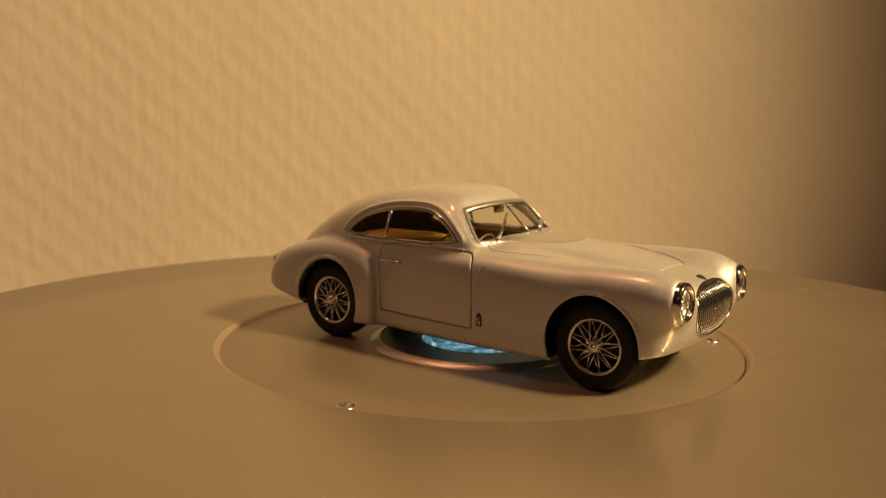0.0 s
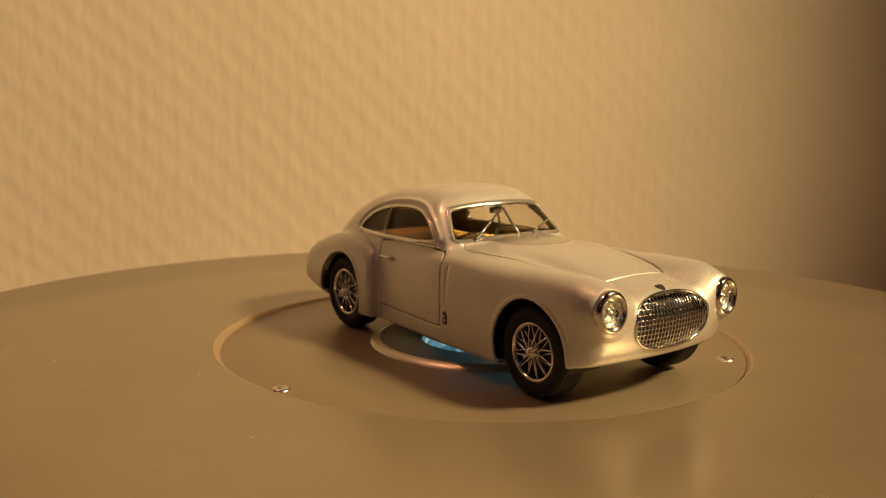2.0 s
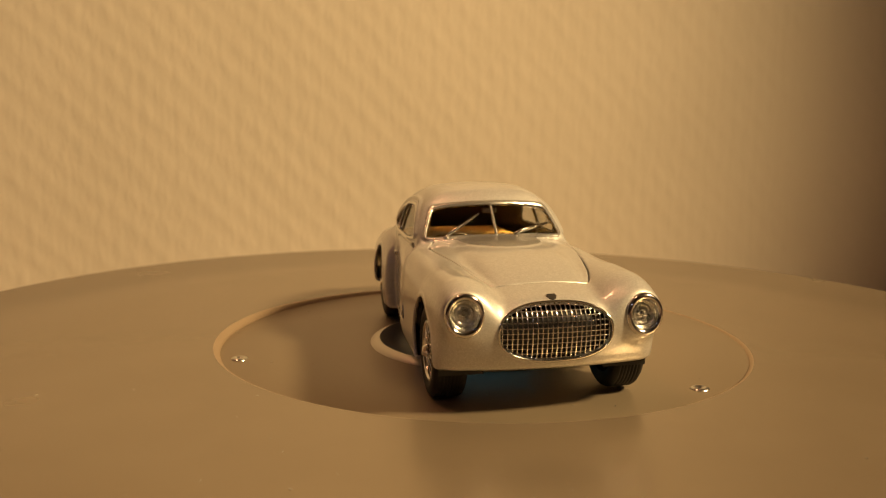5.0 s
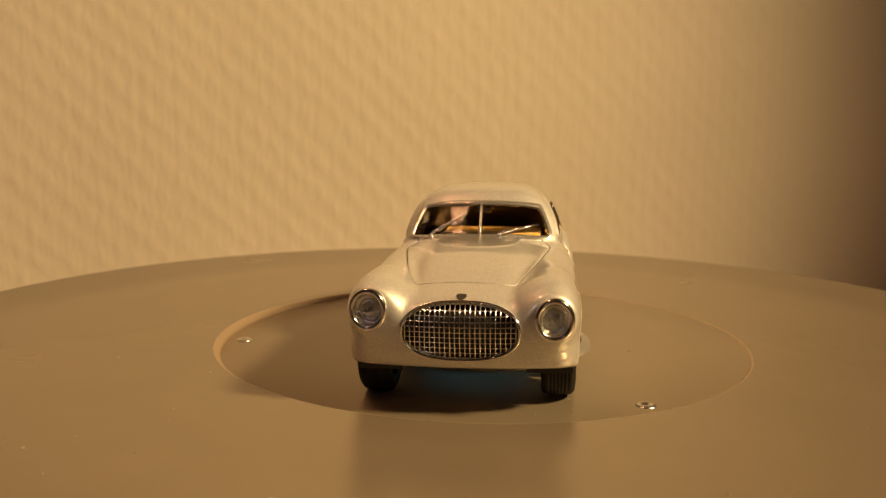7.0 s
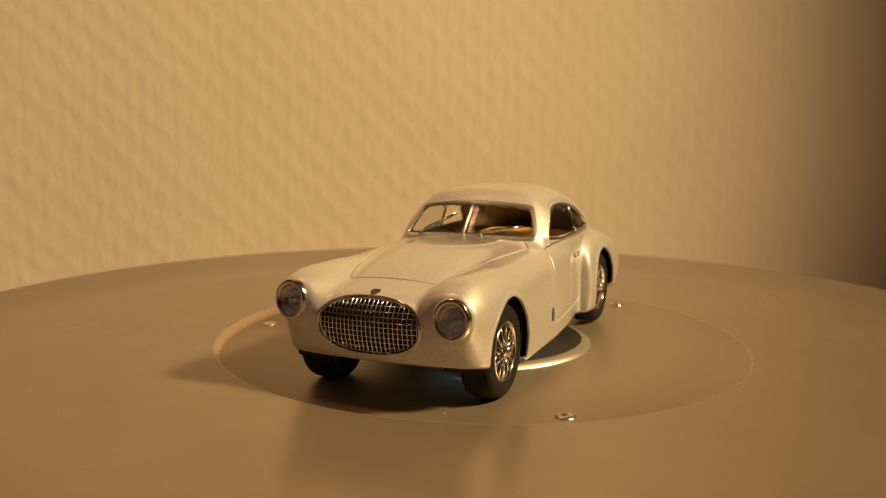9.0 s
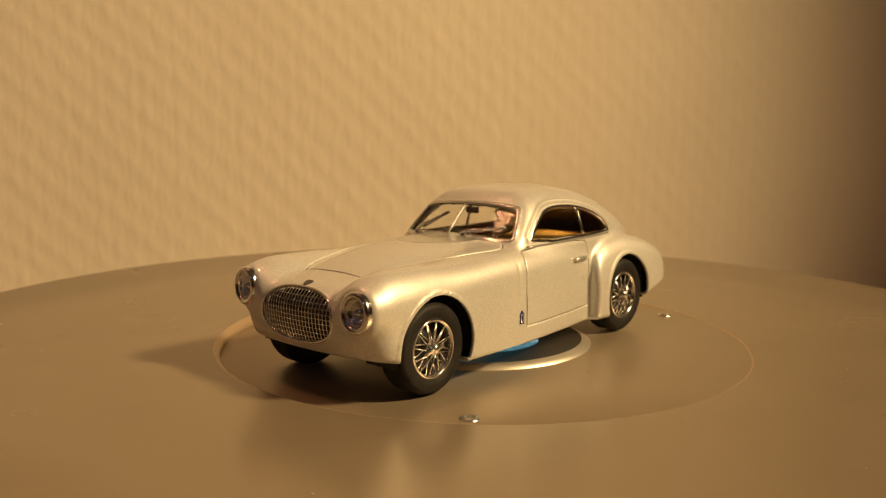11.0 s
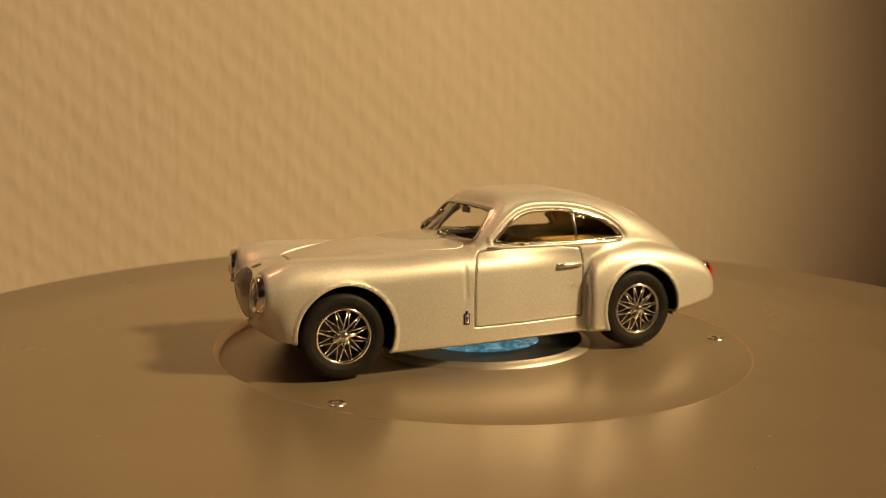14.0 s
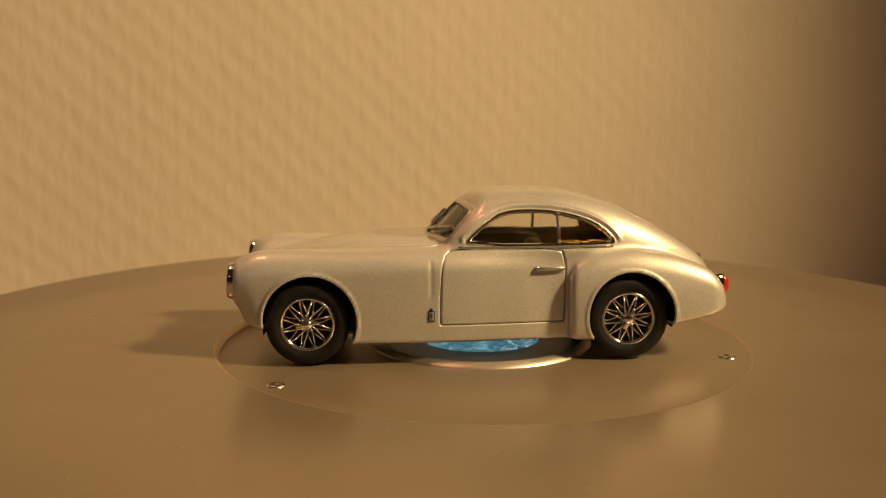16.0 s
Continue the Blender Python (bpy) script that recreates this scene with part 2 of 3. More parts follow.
def solid(x, y, z):
    lamp_z = 15.0 - 0.5 * np.tanh(y)
    y = np.abs(y)
    # lower body: bonnet, front wings, flanks, tail
    bonnet = curve(x, [(-52, 12.5), (-42, 14.5), (-32, 16.4), (-24, 18.4), (-18, 20.2), (-10, 21.2), (8, 21.4), (20, 20.9), (28, 19.7), (34, 18.2), (38, 17.3), (42, 16.2)]) - 0.010 * y ** 2
    wing = curve(x, [(-52, 10), (-20, 16.0), (-10, 17.8), (4, 18.2), (16, 18.7), (28, 19.7), (34, 19.7), (38.5, 18.8), (43, 16)]) - 0.085 * (y - 12.4) ** 2
    top = smax(bonnet - 0.9 * np.exp(-((y - 9.0) / 1.8) ** 2) * curve(x, [(0, 0), (14, 0.3), (30, 1), (44, 1)]), wing, 1.2)
    plan = curve(x, [(-52, 13.5), (-45, 15.0), (-36, 14.8), (-17, 15.05), (-8, 16.05), (5, 17.0), (20, 17.2), (30, 17.2), (37, 16.6), (43, 15.2)])
    side = plan - 0.007 * (z - 9) ** 2
    low = curve(x, [(-52, 8.8), (-45, 7.8), (-36, 6.1), (-20, 3.55), (18, 3.7), (34, 6.3), (42, 7.2)])
    nose = 41.8 - 0.0098 * y ** 2 - 0.020 * (z - 13.6) ** 2 - np.where(z < 12, 0.03 * (12 - z) ** 2, 0)
    tail = -47.7 + 0.0105 * y ** 2 + 0.03 * (z - 10) ** 2
    f = smax(y - side, z - top, 3.0)
    f = smax(f, (x - nose) * 0.9, 3.0)
    f = smax(f, (tail - x) * 0.9, 4.0)
    f = smax(f, low - z, 0.7)
    # the pods that carry the headlights
    pod = smax(np.hypot(y - 13.2, z - lamp_z) - curve(x, [(24, 1.6), (33, 2.7), (38, 3.05), (43, 3.0)]), x - 40.0, 1.2)
    f = smin(f, smax(pod, 26 - x, 2.0), 2.6)
    # rear wing
    crest = curve(x, [(-52, 9), (-46, 13.8), (-40, 16.7), (-34, 18.4), (-28, 19.15), (-23, 18.8), (-19, 17.2), (-17, 15.0)])
    rw = smax(y - (17.65 - 0.02 * (z - 9) ** 2 - np.where(x > -29, 0.0024, 0.0045) * (x + 29) ** 2), z - crest + 0.05 * (y - 13.5) ** 2, 2.8)
    rw = smax(rw, x + 17.5 + 0.03 * np.maximum(z - 12.5, 0) ** 2, 1.3)
    rw = smax(rw, (-46.2 + 0.035 * (z - 10) ** 2) - x, 3.6)
    rw = smax(rw, low - z, 1.2)
    rw = smax(rw, 9.0 - y, 3.0)
    f = smin(f, rw, 0.5)
    # cabin with the fastback tail
    roof = curve(x, [(-52, 10.5), (-48.6, 13.6), (-46, 15.6), (-41.4, 18.8), (-35.8, 22.4), (-30.2, 25.4), (-24.7, 27.6), (-19.3, 29.0), (-13.9, 29.65), (-8.5, 29.7), (-3.2, 29.2), (-1.1, 28.6), (1.5, 27.4), (8, 23.5)]) - 0.008 * y ** 2
    half = curve(x, [(-52, 5.0), (-45, 8.0), (-38, 10.8), (-31, 12.9), (-25, 13.9), (-15, 14.5), (-5, 14.5), (3, 14.0), (8, 13.4)])
    cs = y - (half - 0.24 * np.maximum(z - 20, -1.2) - 0.022 * np.maximum(z - 20, 0) ** 2)
    cabin = smax(cs, z - roof, 4.0)
    screen = (x - (6.5 - 1.0 * (z - 21.3) - 0.12 * np.sqrt(y ** 2 + 1) - 0.013 * y ** 2)) * 0.72
    cabin = smax(cabin, screen, 1.3)
    cabin = smax(smax(cabin, 12.5 - z, 0.5), (tail + 0.3 - x) * 0.9, 3.0)
    return smin(f, cabin, 0.9)


def gradient(p):
    e = 0.02
    g = np.empty_like(p)
    for a in range(3):
        d = np.zeros(3)
        d[a] = e
        g[:, a] = (solid(*(p + d).T) - solid(*(p - d).T)) / (2 * e)
    return g


def shell(step):
    """The body's skin: one vertex in each cell that the surface crosses, drawn onto the surface; four cells round each crossed edge make a face."""
    lo, hi = np.array([-51.5, -18.8, 2.5]), np.array([44.0, 18.8, 31.0])
    n = np.ceil((hi - lo) / step).astype(int) + 1
    ax = [lo[a] + step * np.arange(n[a]) for a in range(3)]
    F = np.empty(n)
    for i, x in enumerate(ax[0]):
        F[i] = solid(np.full((n[1], n[2]), x), ax[1][:, None] + 0 * ax[2][None], ax[2][None] + 0 * ax[1][:, None])
    S = F < 0
    c = S[:-1, :-1, :-1].astype(np.int8)
    for i, j, k in ((1, 0, 0), (0, 1, 0), (0, 0, 1), (1, 1, 0), (1, 0, 1), (0, 1, 1), (1, 1, 1)):
        c = c + S[i:n[0] - 1 + i, j:n[1] - 1 + j, k:n[2] - 1 + k]
    cells = np.argwhere((c > 0) & (c < 8))
    ids = -np.ones(n, int)
    ids[tuple(cells.T)] = np.arange(len(cells))
    p = lo + step * (cells + 0.5)
    for _ in range(5):
        g = gradient(p)
        d = g * (solid(*p.T) / np.maximum((g * g).sum(1), 0.05))[:, None]
        p = p - np.clip(d, -step, step)
    faces = []
    for a in range(3):
        b, e = (a + 1) % 3, (a + 2) % 3
        s0 = [slice(None)] * 3
        s1 = [slice(None)] * 3
        s0[a], s1[a] = slice(0, -1), slice(1, None)
        A, B = S[tuple(s0)], S[tuple(s1)]
        hit = np.argwhere(A != B)
        inside = A[tuple(hit.T)]
        ok = (hit[:, b] > 0) & (hit[:, e] > 0)
        hit, inside = hit[ok], inside[ok]
        q = []
        for db, de in ((-1, -1), (0, -1), (0, 0), (-1, 0)):
            h = hit.copy()
            h[:, b] += db
            h[:, e] += de
            q.append(ids[tuple(h.T)])
        q = np.stack(q, 1)
        q[~inside] = q[~inside][:, ::-1]
        faces.append(q)
    return p, np.concatenate(faces)


def outline_distance(u, v, poly):
    """Signed distance of points to a closed outline: negative inside."""
    poly = np.array(poly, float)
    best, inside = np.full(len(u), 1e9), np.zeros(len(u), bool)
    for (ax_, ay), (bx, by) in zip(poly, np.roll(poly, -1, 0)):
        dx, dy = bx - ax_, by - ay
        t = np.clip(((u - ax_) * dx + (v - ay) * dy) / (dx * dx + dy * dy), 0, 1)
        best = np.minimum(best, np.hypot(u - ax_ - t * dx, v - ay - t * dy))
        cross = (ay > v) != (by > v)
        inside ^= cross & (u < dx * (v - ay) / (dy if dy else 1e-9) + ax_)
    return np.where(inside, -best, best)


def soften(poly, times=2):
    """Rounds an outline's corners."""
    for _ in range(times):
        nxt = poly[1:] + poly[:1]
        poly = [((1 - w) * a[0] + w * b[0], (1 - w) * a[1] + w * b[1]) for a, b in zip(poly, nxt) for w in (0.25, 0.75)]
    return poly


def split(verts, faces, g):
    """Cuts faces along g = 0. Returns vertices, faces and, for each face, whether it lies where g < 0, with g for the new vertices."""
    verts, g = [tuple(v) for v in verts], list(g)
    cut, out, neg = {}, [], []
    for f in faces:
        s = [g[i] < 0 for i in f]
        if all(s) or not any(s):
            out.append(tuple(f))
            neg.append(s[0])
            continue
        lo, hi = [], []
        for i, j in zip(f, tuple(f[1:]) + (f[0],)):
            (lo if g[i] < 0 else hi).append(i)
            if (g[i] < 0) != (g[j] < 0):
                key = (min(i, j), max(i, j))
                if key not in cut:
                    t = g[i] / (g[i] - g[j])
                    cut[key] = len(verts)
                    verts.append(tuple(a + t * (b - a) for a, b in zip(verts[i], verts[j])))
                    g.append(0.0)
                lo.append(cut[key])
                hi.append(cut[key])
        for poly, sign in ((lo, True), (hi, False)):
            if len(poly) > 2:
                out.append(tuple(poly))
                neg.append(sign)
    return np.array(verts), out, np.array(neg)


SIDE_WINDOW = [(0.3, 20.3), (-1.9, 22.5), (-3.8, 24.0), (-6.2, 25.3), (-9.8, 25.75), (-15.6, 25.45), (-20.5, 24.25), (-23.6, 22.7), (-25.4, 20.95), (-25.5, 20.3)]
DOOR = [(2.7, 19.75), (4.3, 18.2), (4.9, 14.0), (5.0, 6.8), (4.8, 6.75), (-16.6, 6.7), (-16.8, 6.8), (-17.0, 13.8), (-17.0, 17.2), (-16.1, 19.75)]
BONNET = [(33.5, -6.4), (33.5, 6.4), (32.2, 8.2), (20.0, 10.9), (9.0, 12.6), (5.0, 12.2), (2.0, 8.0), (2.0, -8.0), (5.0, -12.2), (9.0, -12.6), (20.0, -10.9), (32.2, -8.2)]
SCREEN = [(0.0, 21.75), (6.0, 21.6), (11.9, 21.05), (12.3, 21.4), (10.6, 25.4), (10.0, 25.9), (5.0, 26.45), (0.0, 26.6), (-5.0, 26.45), (-10.0, 25.9), (-10.6, 25.4), (-12.3, 21.4), (-11.9, 21.05), (-6.0, 21.6)]
GRILLE = [(8.3 * math.copysign(abs(math.cos(a)) ** 0.8, math.cos(a)), 12.6 + 4.1 * math.copysign(abs(math.sin(a)) ** 0.85, math.sin(a))) for a in [2 * math.pi * k / 48 for k in range(48)]]
BACKLIGHT = soften([(-27.8, -8.6), (-27.8, 8.6), (-35.6, 7.4), (-35.6, -7.4)], 3)


def regions(p, only=None):
    """Signed distances of body points to the outlines that divide the body."""
    x, y, z = p.T
    far = 9.0
    wheel = lambda: np.minimum(np.hypot(x - 27.3, z - 7.5) - 8.0, np.hypot(x + 28.3, z - 7.8) - 7.6)
    made = {
        "arch": lambda: np.where(np.abs(y) > 9.5, wheel(), far),
        "window": lambda: np.where((np.abs(y) > 7) & (z > 18), outline_distance(x, z, soften(SIDE_WINDOW, 1)), far),
        "screen": lambda: np.where((x > -3) & (z > 19.5), outline_distance(y, z, soften(SCREEN, 1)), far),
        "grille": lambda: np.where(x > 33, outline_distance(y, z, GRILLE), far),
        "backlight": lambda: np.where((x < -20) & (z > 19), outline_distance(x, y, BACKLIGHT), far),
        "lamp": lambda: np.where(x > 34, np.hypot(np.abs(y) - 13.2, (z - 15.0 + 0.5 * np.sign(y)) / 1.08) - 2.3, far),
        "door": lambda: np.where(np.abs(y) > 9, outline_distance(x, z, soften(DOOR, 1)), far),
        "bonnet": lambda: np.where((z > 15) & (x > 4.5), outline_distance(x, y, soften(BONNET, 2)), far),
    }
    return made[only]() if only else {k: f() for k, f in made.items()}


def build_body(car):
    p, faces = shell(0.34)
    faces = [tuple(f) for f in faces]
    kind = None
    for name, level in (("arch", 0), ("arch", 0.5), ("window", 0), ("window", 0.42), ("window", 0.62), ("window", 0.82), ("window", 1.25), ("screen", 0), ("screen", 0.3), ("screen", 0.62), ("grille", 0), ("lamp", 0), ("backlight", 0), ("backlight", 0.4),
                        ("door", 0), ("door", 0.2), ("door", -0.2), ("bonnet", 0), ("bonnet", 0.2), ("bonnet", -0.2)):
        p, faces, _ = split(p, faces, regions(p, name) - level)
    r = regions(p)
    g = gradient(p)
    normal = g / np.maximum(np.linalg.norm(g, axis=1), 1e-6)[:, None]
    face_mid = lambda name: np.array([min(r[name][i] for i in f) + max(r[name][i] for i in f) for f in faces])
    mid = {k: face_mid(k) for k in r}
    ymid = np.array([sum(p[i, 1] for i in f) for f in faces])
    # seams sink in, trims and lips stand proud
    lift = np.zeros(len(p))
    outside = (r["window"] > 0.45)
    for seam in ("door", "bonnet"):
        lift -= (0.30 if seam == "door" else 0.28) * np.clip(1 - np.abs(r[seam]) / 0.2, 0, 1) * outside
    lift += 0.10 * ((r["arch"] > -0.02) & (r["arch"] < 0.52))
    for trim, width in (("window", 0.44), ("screen", 0.64), ("backlight", 0.42)):
        lift += 0.14 * ((r[trim] > -0.02) & (r[trim] < width))
    lift -= 0.16 * np.exp(-((p[:, 0] - 6.5) / 0.3) ** 4 - ((p[:, 2] - 14.6) / 3.0) ** 8) * (np.abs(p[:, 1]) > 10)
    over = np.clip((p[:, 2] - 20.3) / 0.8, 0, 1)
    lift += 0.30 * np.exp(-((r["window"] - 1.25) / 0.30) ** 2) * over
    lift -= 0.16 * np.exp(-((r["window"] - 0.70) / 0.13) ** 4) * over
    lift += 0.12 * np.exp(-((r["screen"] - 0.3) / 0.2) ** 2)
    q = p + normal * lift[:, None]
    names = np.full(len(faces), "body", dtype=object)
    names[mid["door"] < 0] = "door"
    names[mid["bonnet"] < 0] = "bonnet"
    for trim, width in (("window", 0.84), ("screen", 1.24), ("backlight", 0.8)):
        names[mid[trim] < width] = trim + "_trim"
        names[mid[trim] < 0] = trim
    names[mid["grille"] < 0] = "grille"
    names[(mid["arch"] < 0) | (mid["lamp"] < 0)] = "hole"

    def piece(label_name, name, mat, chosen, shift=0.0, thick=0.0, label=""):
        picked = [f for f, c in zip(faces, chosen) if c]
        if not picked:
            return None
        used = sorted({i for f in picked for i in f})
        new_id = {i: k for k, i in enumerate(used)}
        ob = part(name, mesh(name, q[used] + normal[used] * shift, [tuple(new_id[i] for i in f) for f in picked], mat), car, label)
        if thick:
            m = ob.modifiers.new("thickness", "SOLIDIFY")
            m.thickness, m.offset = thick * MM, -1
            if mat is PAINT:
                ob.data.materials.append(LINING)
                m.material_offset = 1
        return ob
    piece("body", "body", PAINT, names == "body", 0, 0.6, "silver metallic body shell")
    piece("bonnet", "bonnet", PAINT, names == "bonnet", 0, 0.6)
    for s in (1, -1):
        piece("door", "door", PAINT, (names == "door") & (ymid * s > 0), 0, 0.6)
        piece("window_trim", "window_frame", CHROME, (names == "window_trim") & (ymid * s > 0), 0, 0.5, "polished window frame")
        piece("window", "side_window", GLASS, (names == "window") & (ymid * s > 0), -0.32, 0.22)
    piece("screen_trim", "windscreen_frame", SILVER, names == "screen_trim", 0, 0.6, "bright silver windscreen surround")
    piece("screen", "windscreen", GLASS, names == "screen", -0.25, 0.22)
    piece("backlight_trim", "rear_window_frame", CHROME, names == "backlight_trim", 0, 0.5)
    piece("backlight", "rear_window", GLASS, names == "backlight", -0.25, 0.22)
    piece("grille", "grille_backing", UNDER, names == "grille", -1.3, 0, "black recess behind the grille")
    for ob in car.children:
        if ob.data and ob.data.materials and ob.data.materials[0] is GLASS:
            ob.visible_shadow = False


def surface(axis, start, a, b):
    """Where a line along one axis, from outside, first meets the body: axis 'x' takes (y, z), 'y' takes (x, z), 'z' takes (x, y)."""
    steps = np.arange(0, 60, 0.05)
    line = start - np.sign(start) * steps
    one = np.ones_like(line)
    f = {"x": lambda: solid(line, one * a, one * b), "y": lambda: solid(one * a, line, one * b), "z": lambda: solid(one * a, one * b, line)}[axis]()
    i = int(np.argmax(f < 0))
    return float(line[i] + (line[i - 1] - line[i]) * (0 - f[i]) / (f[i - 1] - f[i]))


def front(y, z):
    return surface("x", 48.0, y, z)


def flank(x, z, s=1):
    return s * surface("y", 22.0, x, z)


SPOKES = {}


def make_wheel(car, x, s, spin):
    """A wire wheel: tyre, rim, drum, two crossing rows of spokes and an eared hub nut, built about z as its axle."""
    w = new("wheel")
    w.parent = car
    w.matrix_basis = pose(x * MM, s * 14.2 * MM, 7.2 * MM, -90 * s, 0, 0) @ pose(0, 0, 0, 0, 0, spin)
    tagged(w, "wire wheel with black tyre and chromed spokes")
    rows = [(4.7, -2.6), (5.6, -2.9), (6.5, -2.85), (6.95, -2.55), (7.12, -2.15)]
    for k in range(6):
        z = -1.95 + 0.53 * k
        rows += [(7.2, z), (7.2, z + 0.3), (7.06, z + 0.34), (7.06, z + 0.42)]
    rows += [(7.16, 1.35), (7.0, 1.75), (6.72, 1.98), (6.6, 2.12), (6.3, 2.2), (5.7, 2.3), (5.25, 2.25), (5.1, 2.15), (4.9, 2.15), (4.62, 2.0), (4.5, 1.4), (4.4, -2.6)]
    part("tyre", mesh("tyre", *lathe(rows, 72), RUBBER), w, "black rubber tyre")
    rows = [(3.95, 0.4), (4.02, 1.3), (4.1, 1.75), (4.2, 2.0), (4.4, 2.14), (4.6, 2.1), (4.7, 1.9), (4.7, 1.2)]
    part("rim", mesh("rim", *lathe(rows, 64), CHROME), w, "chromed wheel rim")
    part("drum", mesh("drum", *lathe([(0.01, 0.25), (3.2, 0.25), (3.3, 0.1), (4.3, 0.0), (4.4, -1.8), (0.01, -1.8)], 48), UNDER), w, "matt black brake drum")
    if not SPOKES:
        for k, turn in enumerate((33, -33)):
            z0, z1, r0 = (2.15, 1.75, 0.85) if k else (1.55, 1.5, 1.05)
            a = radians(turn)
            line = [(r0, 0, z0), (4.12 * math.cos(a), 4.12 * math.sin(a), z1)]
            SPOKES[k] = mesh("spoke", *tube(line, 0.15, 5), CHROME)
    for k in SPOKES:
        for i in range(12):
            sp = part("spoke", SPOKES[k], w)
            sp.matrix_basis = pose(0, 0, 0, 0, 0, i * 30 + (11 if k else 0))
    nut = lathe([(1.3, 1.2), (1.3, 1.8), (1.0, 2.1), (0.9, 2.45), (0.75, 2.7), (0.4, 2.9), (0.01, 2.95)], 24)
    ears = [moved(rounded_box(1.5, 0.62, 0.6, 0.18), pose(e * 1.25, 0, 2.45, 0, e * 16, e * 8)) for e in (1, -1)]
    part("hub_nut", mesh("hub_nut", *joined(nut, *ears), CHROME), w, "chromed two-eared hub nut")


def make_headlight(car, s):
    y, z = 13.2, 15.0 - 0.5 * s
    x = front(y, z)
    lamp = new("headlight")
    lamp.parent = car
    lamp.matrix_basis = pose((x + 0.1) * MM, s * y * MM, z * MM, 0, 87, s * 4)
    tall = Matrix.Diagonal((1.10, 1.0, 1.0, 1.0))
    tagged(lamp, "round headlight with chromed bezel and clear lens")
    rows = [(2.85, -2.5), (2.88, -0.1), (2.8, 0.3), (2.56, 0.55), (2.26, 0.52), (2.02, 0.3), (1.96, -0.2)]
    part("bezel", mesh("bezel", *moved(lathe(rows, 48), tall), CHROME), lamp, "chromed headlight bezel")
    rows = [(2.1, -0.05), (1.95, -0.4), (1.5, -0.72), (1.38, -0.72), (1.32, -0.5), (1.12, -0.5), (1.06, -0.8), (0.8, -1.0), (0.5, -1.15), (0.01, -1.2)]
    part("reflector", mesh("reflector", *moved(lathe(rows, 40), tall), REFLECTOR), lamp)
    part("bulb", mesh("bulb", *lathe([(0.62, -1.15), (0.62, -0.62), (0.5, -0.45), (0.3, -0.42), (0.26, -0.2), (0.01, -0.15)], 20), CHROME), lamp)
    rows = [(2.08, 0.0), (1.9, 0.32), (1.5, 0.58), (0.9, 0.74), (0.01, 0.8), (0.01, 0.62), (0.9, 0.56), (1.5, 0.4), (1.85, 0.14), (2.0, -0.1), (2.08, 0.0)]
    lens = part("lens", mesh("lens", *moved(lathe(rows, 40), tall), GLASS), lamp, "clear domed headlight lens")
    lens.visible_shadow = False


def make_grille(car):
    grille = new("grille")
    grille.parent = car
    tagged(grille, "oval chromed egg-crate radiator grille")
    rim = [(front(y * 1.01, 12.6 + (z - 12.6) * 1.01) + 0.02, y * 1.01, 12.6 + (z - 12.6) * 1.01) for y, z in GRILLE]
    part("grille_rim", mesh("grille_rim", *tube(rim, 0.2, 8, True), CHROME), grille)

    def inside(y, z):
        return outline_distance(np.array([y]), np.array([z]), GRILLE)[0] < 0.05
    for k in range(23):
        y = (k - 11) * 0.715
        zs = [z for z in np.arange(8.4, 16.9, 0.2) if inside(y, z)]
        if len(zs) > 3:
            bar = [(front(y, z) - 0.12, y, z) for z in (zs[0], *zs[2:-2:4], zs[-1])]
            part("grille_bar", mesh("grille_bar", *tube(bar, 0.095, 6), CHROME), grille)
    for k in range(11):
        z = 12.6 + (k - 5) * 0.75
        ys = [y for y in np.arange(-8.3, 8.4, 0.2) if inside(y, z)]
        if len(ys) > 3:
            bar = [(front(y, z) - 0.26, y, z) for y in (ys[0], *ys[2:-2:5], ys[-1])]
            part("grille_bar", mesh("grille_bar", *tube(bar, 0.085, 6), CHROME), grille)


def along(a, b, n):
    return [tuple(p + (q - p) * i / (n - 1) for p, q in zip(a, b)) for i in range(n)]


def make_wiper(car, base, tip):
    """A wiper: pivot on the scuttle, bent arm and blade above the glass; base and tip are (y, z) on the screen."""
    w = new("wiper")
    w.parent = car
    tagged(w, "chromed windscreen wiper")
    (y0, z0), (y1, z1) = base, tip
    at = lambda t, off: Vector((front(y0 + t * (y1 - y0), z0 + t * (z1 - z0)) + off, y0 + t * (y1 - y0), z0 + t * (z1 - z0) + off * 0.9))
    foot = at(-0.02, 0.15)
    piv = moved(lathe([(0.5, -0.5), (0.5, 0.1), (0.38, 0.3), (0.2, 0.5), (0.01, 0.55)], 16), Matrix.Translation(foot) @ pose(0, 0, 0, 0, 35))
    part("pivot", mesh("pivot", *piv, CHROME), w)
    part("arm", mesh("arm", *tube([foot + Vector((0, 0, 0.3)), at(0.15, 0.75), at(0.4, 0.7), at(0.62, 0.5)], [0.32, 0.3, 0.24, 0.18], 6), CHROME), w)
    blade = joined(tube([at(0.22, 0.42), at(0.6, 0.5), at(1.0, 0.42)], [0.18, 0.27, 0.2], 6), tube([at(0.2, 0.2), at(1.02, 0.2)], 0.12, 5))
    part("blade", mesh("blade", *blade, CHROME), w)


